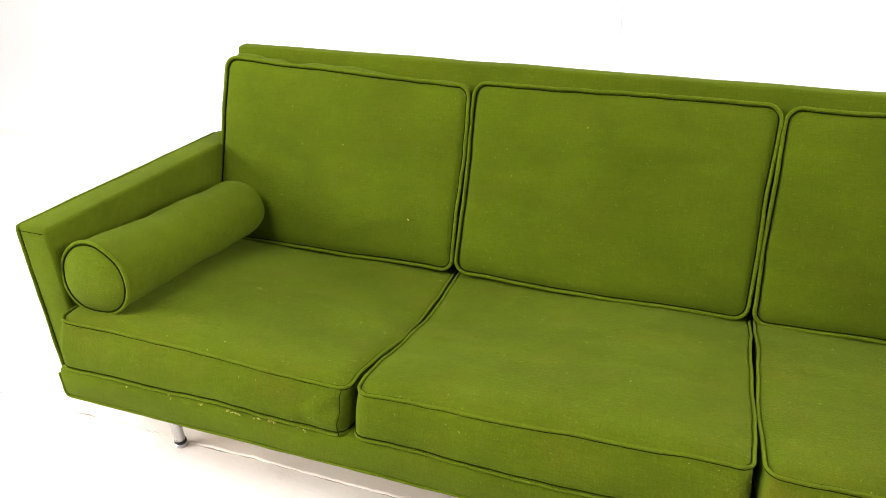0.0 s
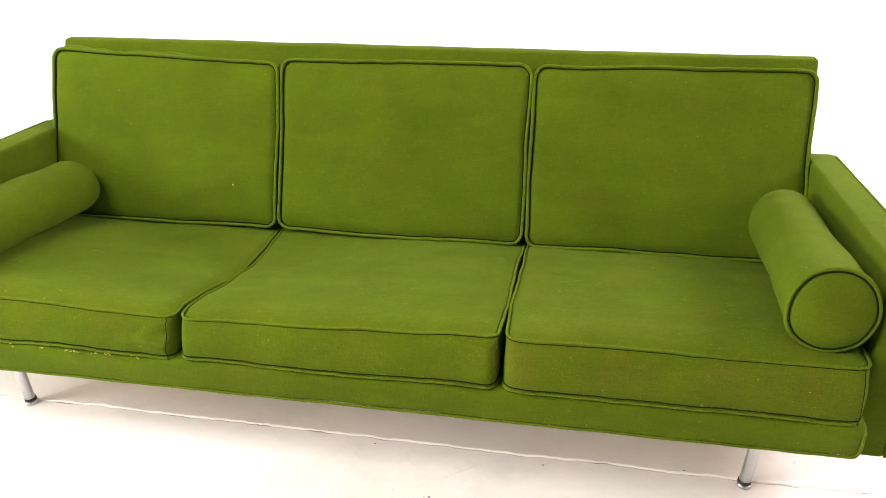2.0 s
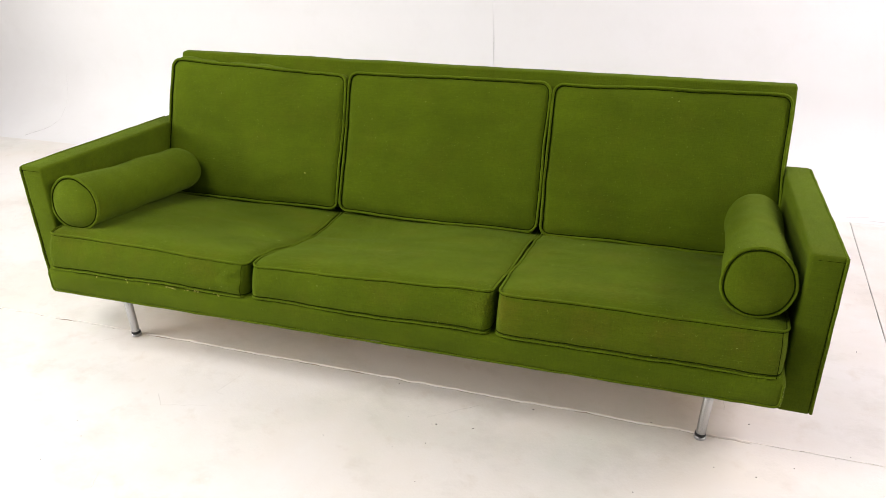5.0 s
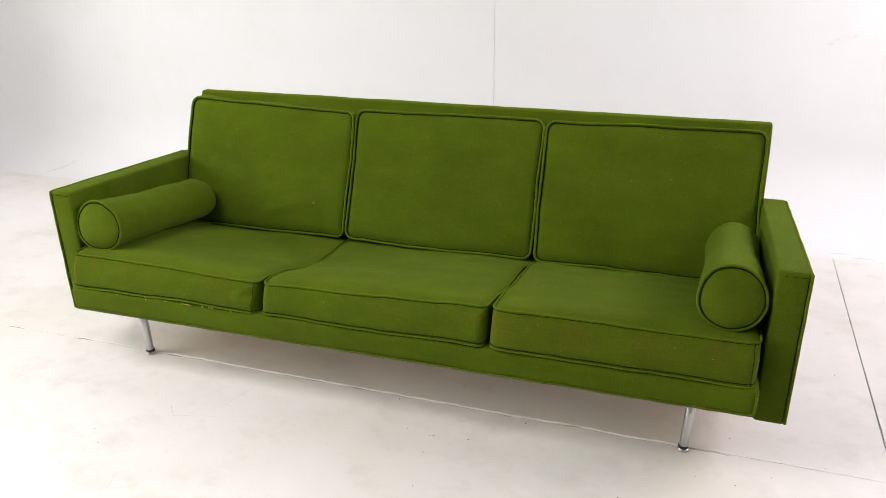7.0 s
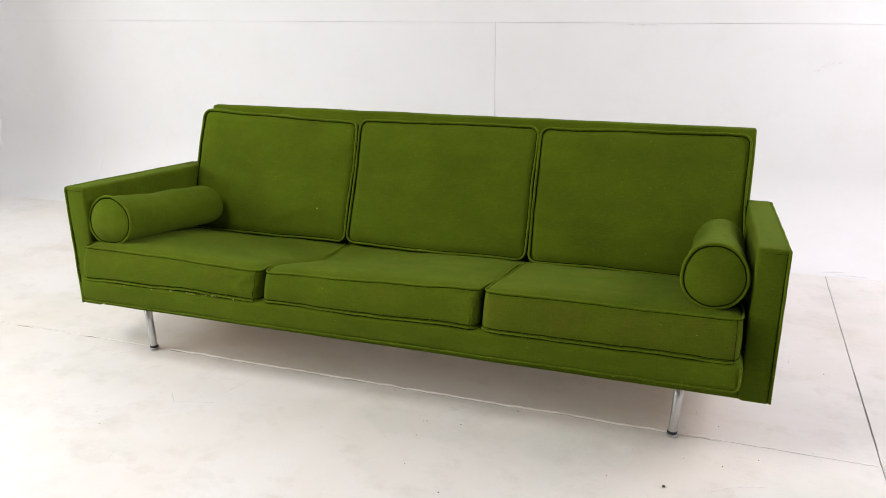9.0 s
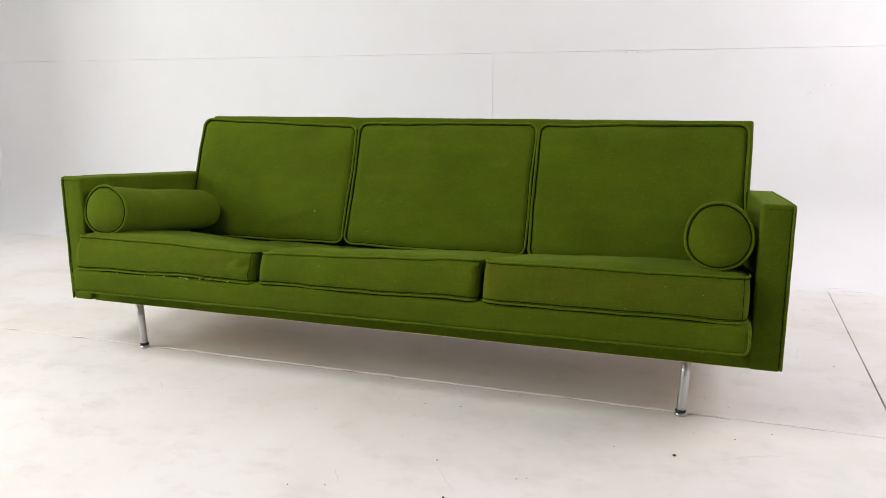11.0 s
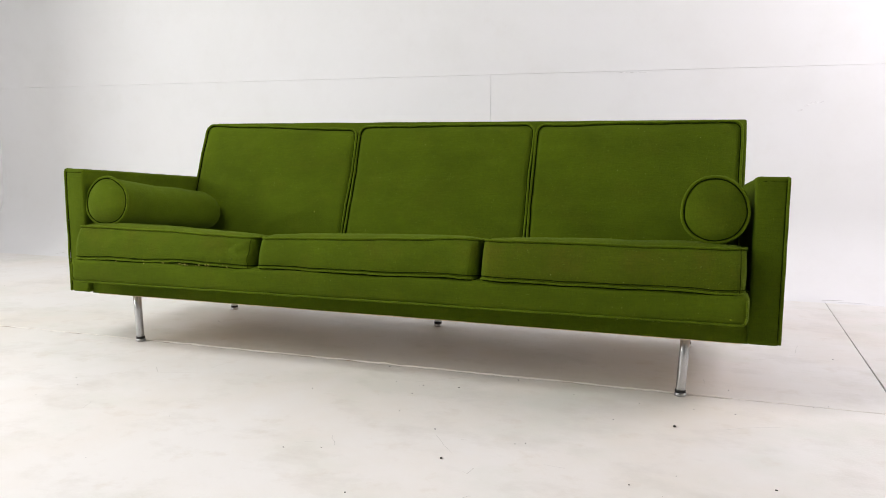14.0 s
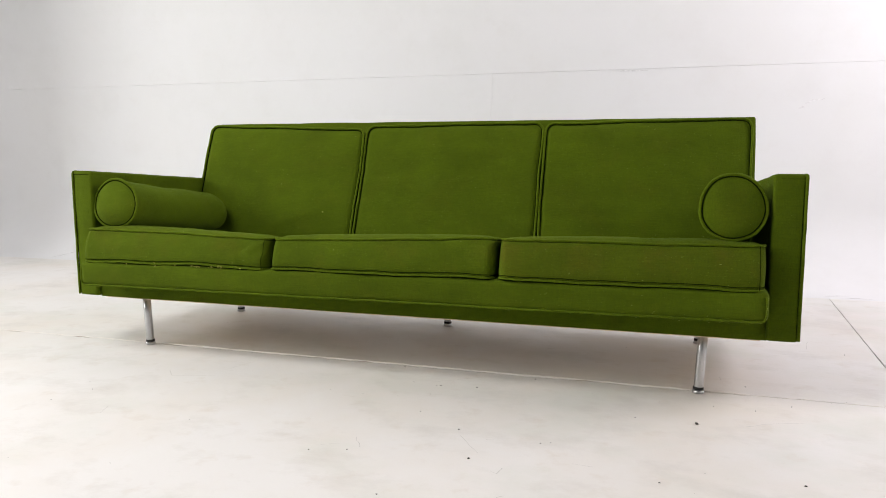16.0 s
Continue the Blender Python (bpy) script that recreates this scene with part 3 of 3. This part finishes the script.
seat_cushion(-0.345, 0.345, 2.0, "green wool middle seat cushion with lint and wavy lower piping", 0.003)
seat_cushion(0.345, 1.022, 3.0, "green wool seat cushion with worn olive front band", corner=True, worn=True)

# ---- loose back cushions ----
def back_cushion(x0, x1, top, seed, label, rumple=0.003, slope=0.0, fold=False):
    """A boxed cushion that leans on the back board."""
    wide, low = x1 - x0 - 0.011, 0.306
    tall = (top - low) / math.cos(math.atan(0.385))
    mid = (x0 + x1) / 2
    lean = math.atan(0.385)
    up, out = Vector((0, math.sin(lean), math.cos(lean))), Vector((0, -math.cos(lean), math.sin(lean)))
    base = Vector((mid, 0.470, low)) + up * (tall / 2) - out * 0.072
    outline = rounded_rect(wide, tall, 0.030)

    def lay(x, y, h, lift):
        p = base + Vector((x, 0, 0)) + up * y + out * (0.072 * h + lift)
        p += wobble(p, 0.20, 0.006, seed + 10) + wobble(p, 0.05, 0.0014, seed)
        if fold:
            along = Vector((0.94, 0.34))
            off = Vector((x - 0.16 * wide, y + 0.30 * tall))
            d, e = off.x * -along.y + off.y * along.x, off.dot(along)
            p += out * (0.0024 * math.exp(-((d / 0.017) ** 2)) * max(0, 1 - (e / 0.15) ** 2) * h - 0.0012 * math.exp(-(((d + 0.03) / 0.017) ** 2)) * max(0, 1 - (e / 0.15) ** 2) * h)
        p += up * (slope * x / wide * max(0, y / tall + 0.5))
        if y > 0.3 * tall:
            lump = 0.55 + 0.6 * noise.noise((x * 7, seed, 0)) + 0.5 * noise.noise((x * 19, seed, 3))
            p += up * (rumple * lump * math.sin(math.pi * min(1, 1.15 * (1 - h))) * min(1, (y / tall - 0.3) / 0.18))
        return p

    thing = tagged(new("back_cushion"), label, "cushion", "back cushions of the sofa")
    part("cover", pad(outline, lay, 18, 9, 0.014, 0.004, (wide / 2, tall / 2), 0.3), WOOL, thing)
    welt(outline, lay, thing, 0.0042, 0.0021)


back_cushion(-1.038, -0.350, 0.736, 1.5, "green wool back cushion with piped edge and rumpled top", 0.016, -0.020, True)
back_cushion(-0.348, 0.338, 0.738, 4.5, "green wool middle back cushion with piped edge", 0.005, 0.004)
back_cushion(0.340, 1.030, 0.741, 8.5, "green wool back cushion with faded edge", 0.003, 0.008)


# ---- bolsters ----
def bolster(x, y, z, r, flat, swing, drop, taper, seed, label):
    """A round bolster that lies along the arm on the tilted seat, with piped ends."""
    length = 0.515
    start, way = Vector((x, y, z)), Vector((swing, 1, -drop)).normalized()
    side = Vector((1, 0, 0))
    up = side.cross(way).normalized()

    def lay(a, s, k=1.0):
        sag = 1 - 0.075 * max(0.0, -math.sin(a)) ** 3
        rr = r * k * (1 - 0.04 * math.sin(math.pi * s) ** 2 - taper * s) * (1 if s < 0.9 else math.sqrt(1 - 0.26 * ((s - 0.9) / 0.1) ** 2))
        p = start + way * (s * length) + side * (rr * flat * math.cos(a)) + up * (rr * sag * math.sin(a))
        return p + wobble(p, 0.11, 0.004, seed) + wobble(p, 0.04, 0.0014, seed)

    bm = bmesh.new()
    n, m = 48, 30
    rings = [[bm.verts.new(lay(j * math.tau / n, i / m)) for j in range(n)] for i in range(m + 1)]
    for a, b in zip(rings, rings[1:]):
        for j in range(n):
            bm.faces.new((a[j], a[(j + 1) % n], b[(j + 1) % n], b[j]))
    thing = tagged(new("bolster"), label, "bolster", "bolsters of the sofa")
    part("cover", bm, WOOL, thing)
    for s, sign in ((0.0, -1), (1.0, 1)):
        cap = bmesh.new()
        last = None
        for k in (1.0, 0.93, 0.8, 0.6, 0.4, 0.2):
            ring = [cap.verts.new(lay(j * math.tau / n, s, k) + way * (sign * (0.016 if s == 0 else 0.030) * (1 - k**2.5))) for j in range(n)]
            if last:
                for j in range(n):
                    cap.faces.new((last[j], last[(j + 1) % n], ring[(j + 1) % n], ring[j]))
            last = ring
        cap.faces.new(last)
        part("end_cap", cap, WOOL, thing)
        if s:
            continue
        pipe = part("piping", tube([lay(j * math.tau / 72, s, 1.02) for j in range(72)], 0.0042, True), PIPE, thing)
        # dark rings imitate the shade on either side of the end piping
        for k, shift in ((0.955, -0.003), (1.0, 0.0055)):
            part("stitching", tube([lay(j * math.tau / 72, s, k) - way * (sign * shift) for j in range(72)], 0.0016 if k < 1 else 0.0009, True, 6), SEAM_AND_SHADE, pipe, "dark cord that stands in for the shade in the stitched groove")


bolster(-0.947, -0.045, 0.472, 0.0805, 1.0, 0.02, 0.138, 0.025, 2.0, "round green wool bolster with piped end, sagging in the middle")
bolster(0.938, -0.056, 0.500, 0.0830, 0.93, 0.034, 0.125, 0.02, 6.0, "round green wool bolster with dark piped end")

# ---- small things ----
rng = random.Random(4)


def tufts(spots, length, radius, material, parent, name, label):
    """Short bent fibres at the given places."""
    bm = bmesh.new()
    for p in spots:
        d = Vector((rng.uniform(-1, 1), rng.uniform(-1, 0.1), rng.uniform(-0.6, 0.8))).normalized() * length * rng.uniform(0.5, 1.3)
        b = Vector((rng.uniform(-1, 1), rng.uniform(-1, 1), rng.uniform(-1, 1))) * length * 0.35
        p = Vector(p)
        tube_into(bm, [p, p + d * 0.5 + b, p + d], radius * rng.uniform(0.6, 1.4), sides=4)
    ob = part(name, bm, material, parent, label)
    return tagged(ob, kind="stuff")


seat_one = [o for o in scene.objects if o.name.startswith("seat_cushion")][0]
spots = []
for centre, spread, count in ((-0.60, 0.012, 7), (-0.575, 0.008, 6), (-0.50, 0.010, 8), (-0.53, 0.006, 4), (-0.73, 0.008, 3), (-0.43, 0.010, 3), (-0.66, 0.006, 3), (-0.84, 0.004, 1)):
    spots += [(centre + rng.gauss(0, spread * 0.6), -0.132 - rng.uniform(0, 0.002), 0.297 + rng.gauss(0, 0.0018) + 0.006 * centre) for _ in range(count)]
spots = [(x, -0.1385, z + 0.004) for x, y, z in spots]
tufts(spots * 2, 0.0034, 0.0006, FRAY, seat_one, "frayed_filling", "yellow filling that shows through the worn edge")
edge_fuzz = [(ARM_OUT + 0.0005, -0.054 + rng.uniform(-0.004, 0.003), rng.uniform(0.19, 0.57)) for _ in range(300)]
edge_fuzz += [(-ARM_OUT, -0.056, rng.uniform(0.2, 0.56)) for _ in range(30)]
edge_fuzz += [(1.022, -0.134, rng.uniform(0.235, 0.29)) for _ in range(50)]
tufts(edge_fuzz, 0.0026, 0.0005, FIBRE, sofa, "edge_fuzz", "pale fuzz along the worn armrest edges")
fuzz = [(rng.uniform(-0.9, 1.0), -0.1345, rng.uniform(0.235, 0.285)) for _ in range(26)]
fuzz += [(rng.uniform(-1.0, 1.0), -0.1312, 0.2225) for _ in range(70)]
fuzz += [(rng.uniform(0.4, 1.0), -0.1345, rng.uniform(0.235, 0.285)) for _ in range(26)]
tufts([(-0.480, 0.500, 0.416), (-0.478, 0.499, 0.418)], 0.007, 0.0009, FRAY, [o for o in scene.objects if o.name.startswith("back_cushion")][0], "lint_curl", "pale curl of lint")
fuzz += [(1.071, 0.16, 0.570), (1.075, 0.165, 0.570)]
tufts(fuzz, 0.0035, 0.0004, FIBRE, sofa, "loose_fibres", "loose fibres on the front rail")


def lint(thing, count, reach):
    """Pale crumbs and curls of lint that lie on a cushion's cover."""
    cover = [c for c in thing.children if c.name.startswith("cover")][0].data
    bm = bmesh.new()
    picks = [v for v in cover.vertices if v.normal.z > 0.2 or v.normal.y < -0.5]
    for v in rng.sample(picks, count):
        p = v.co + v.normal * 0.0008
        d = Vector((rng.uniform(-1, 1), rng.uniform(-1, 1), rng.uniform(-1, 1)))
        d = (d - v.normal * d.dot(v.normal)).normalized() * reach * rng.uniform(0.3, 1.2)
        b = d.cross(v.normal) * rng.uniform(-0.6, 0.6)
        tube_into(bm, [p, p + d * 0.5 + b + v.normal * 0.0006, p + d], rng.choice((0.0003, 0.0004, 0.0006)), sides=4)
    tagged(part("lint", bm, FIBRE, thing, "pale lint on the cover"), kind="stuff")


def fuzz_on(thing, count, reach):
    """Short fibres that stand off the worn nap of a cushion's top and front."""
    cover = [c for c in thing.children if c.name.startswith("cover")][0].data
    faces = [f for f in cover.polygons if f.normal.z > 0.3 or f.normal.y < -0.5]
    bm = bmesh.new()
    for f in rng.choices(faces, [f.area for f in faces], k=count):
        a, b, c = [cover.vertices[i].co for i in f.vertices[:3]]
        u, v = rng.random(), rng.random()
        p = a + (b - a) * u + (c - b) * v + f.normal * 0.0004
        d = Vector((rng.gauss(0, 1), rng.gauss(0, 1), rng.gauss(0, 1)))
        d = ((d - f.normal * d.dot(f.normal)).normalized() + f.normal * rng.uniform(0, 0.5)) * reach * rng.uniform(0.3, 1.3)
        tube_into(bm, [p, p + d * 0.5 + d.cross(f.normal) * rng.uniform(-0.4, 0.4), p + d], rng.choice((0.00022, 0.0003, 0.0004)), sides=3)
    tagged(part("fuzz", bm, FUZZ, thing, "short loose fibres of the worn nap"), kind="stuff")


for ob in [o for o in scene.objects if o.name.startswith("seat_cushion")]:
    lint(ob, 45, 0.004)
    fuzz_on(ob, 1100, 0.0045)
for ob in [o for o in scene.objects if o.name.startswith(("back_cushion", "bolster"))]:
    fuzz_on(ob, 350, 0.004)
for ob in [o for o in scene.objects if o.name.startswith(("back_cushion", "bolster"))]:
    lint(ob, 12, 0.004)


def ribbon_into(bm, points, width, z=0.0005):
    """A thin drawn mark on the floor."""
    rows = []
    for i, (x, y) in enumerate(points):
        a, b = points[max(0, i - 1)], points[min(len(points) - 1, i + 1)]
        d = math.hypot(b[0] - a[0], b[1] - a[1]) or 1
        w = width * rng.uniform(0.4, 1.3) / 2
        nx, ny = -(b[1] - a[1]) / d * w, (b[0] - a[0]) / d * w
        rows.append((bm.verts.new((x + nx, y + ny, z)), bm.verts.new((x - nx, y - ny, z))))
    for a, b in zip(rows, rows[1:]):
        bm.faces.new((a[0], b[0], b[1], a[1]))


def line(*corners, jitter=0.0015, step=0.02):
    out = []
    for a, b in zip(corners, corners[1:]):
        n = max(1, int(math.dist(a, b) / step))
        out += [(a[0] + (b[0] - a[0]) * k / n + rng.gauss(0, jitter), a[1] + (b[1] - a[1]) * k / n + rng.gauss(0, jitter)) for k in range(n)]
    return out + [corners[-1]]


marks = bmesh.new()
ribbon_into(marks, line((-0.615, -0.240), (-0.575, -0.288), (-0.45, -0.253)), 0.0018)
ribbon_into(marks, line((-0.43, -0.10), (-0.455, -0.19), (-0.43, -0.195)), 0.0013)
for scratch, width in (
    (((0.977, -0.234), (1.058, -0.190), (1.113, -0.174)), 0.0018),
    (((1.087, 0.447), (1.151, 0.490)), 0.0020),
    (((1.188, 0.546), (1.235, 0.545)), 0.0020),
    (((1.234, 0.682), (1.216, 0.574)), 0.0018),
    (((0.467, -0.658), (0.482, -0.666), (0.488, -0.639)), 0.0024),
    (((0.623, -0.573), (0.665, -0.577)), 0.0020),
    (((0.132, -0.567), (0.165, -0.621)), 0.0018),
    (((0.355, -0.489), (0.421, -0.578)), 0.0014),
    (((0.418, -0.497), (0.435, -0.493)), 0.0020),
    (((0.169, -0.125), (0.298, -0.029)), 0.0016),
):
    ribbon_into(marks, line(*scratch), width)
for _ in range(30):
    x, y, a = rng.uniform(-2.2, 1.8), rng.uniform(-1.2, 0.9), rng.uniform(0, 6.3)
    s = rng.uniform(0.01, 0.05)
    ribbon_into(marks, line((x, y), (x + s * math.cos(a), y + s * math.sin(a)), step=0.008), rng.uniform(0.0008, 0.0022))
tagged(part("scuff_marks", marks, SCUFF, floor, "thin grey scratches and scuffs", smooth=False), kind="stuff")

CRUMBS = ((0.869, -0.252, 0.0045), (0.751, 0.021, 0.0022), (0.999, 0.089, 0.0014), (1.099, -0.054, 0.0014), (1.009, -0.114, 0.0016), (0.727, -0.249, 0.0013), (0.796, -0.614, 0.0018), (1.066, -0.546, 0.0026), (1.321, 0.534, 0.0020), (0.040, -0.006, 0.0018), (0.188, -0.150, 0.0014), (0.199, -0.147, 0.0016), (0.299, -0.135, 0.0016), (0.216, -0.365, 0.0018), (0.341, -0.454, 0.0018), (0.409, -0.611, 0.0032), (0.064, -0.667, 0.0016), (0.538, -0.482, 0.0014), (0.559, -0.472, 0.0014), (0.437, -0.012, 0.0020), (0.289, -0.825, 0.0018))
grit = bmesh.new()
for k in range(100):
    x, y, r = CRUMBS[k] if k < len(CRUMBS) else (rng.uniform(-2.4, 1.9), rng.uniform(-1.3, 1.2), rng.choice((0.0006, 0.0008, 0.001, 0.0012)))
    bmesh.ops.create_icosphere(grit, subdivisions=1, radius=r, matrix=Matrix.Translation((x, y, r * 0.4)) @ Matrix.Diagonal((rng.uniform(0.7, 1.8), rng.uniform(0.7, 1.3), 0.6, 1)))
tagged(part("floor_grit", grit, DIRT, floor, "small dark crumbs of dirt on the floor"), kind="stuff")
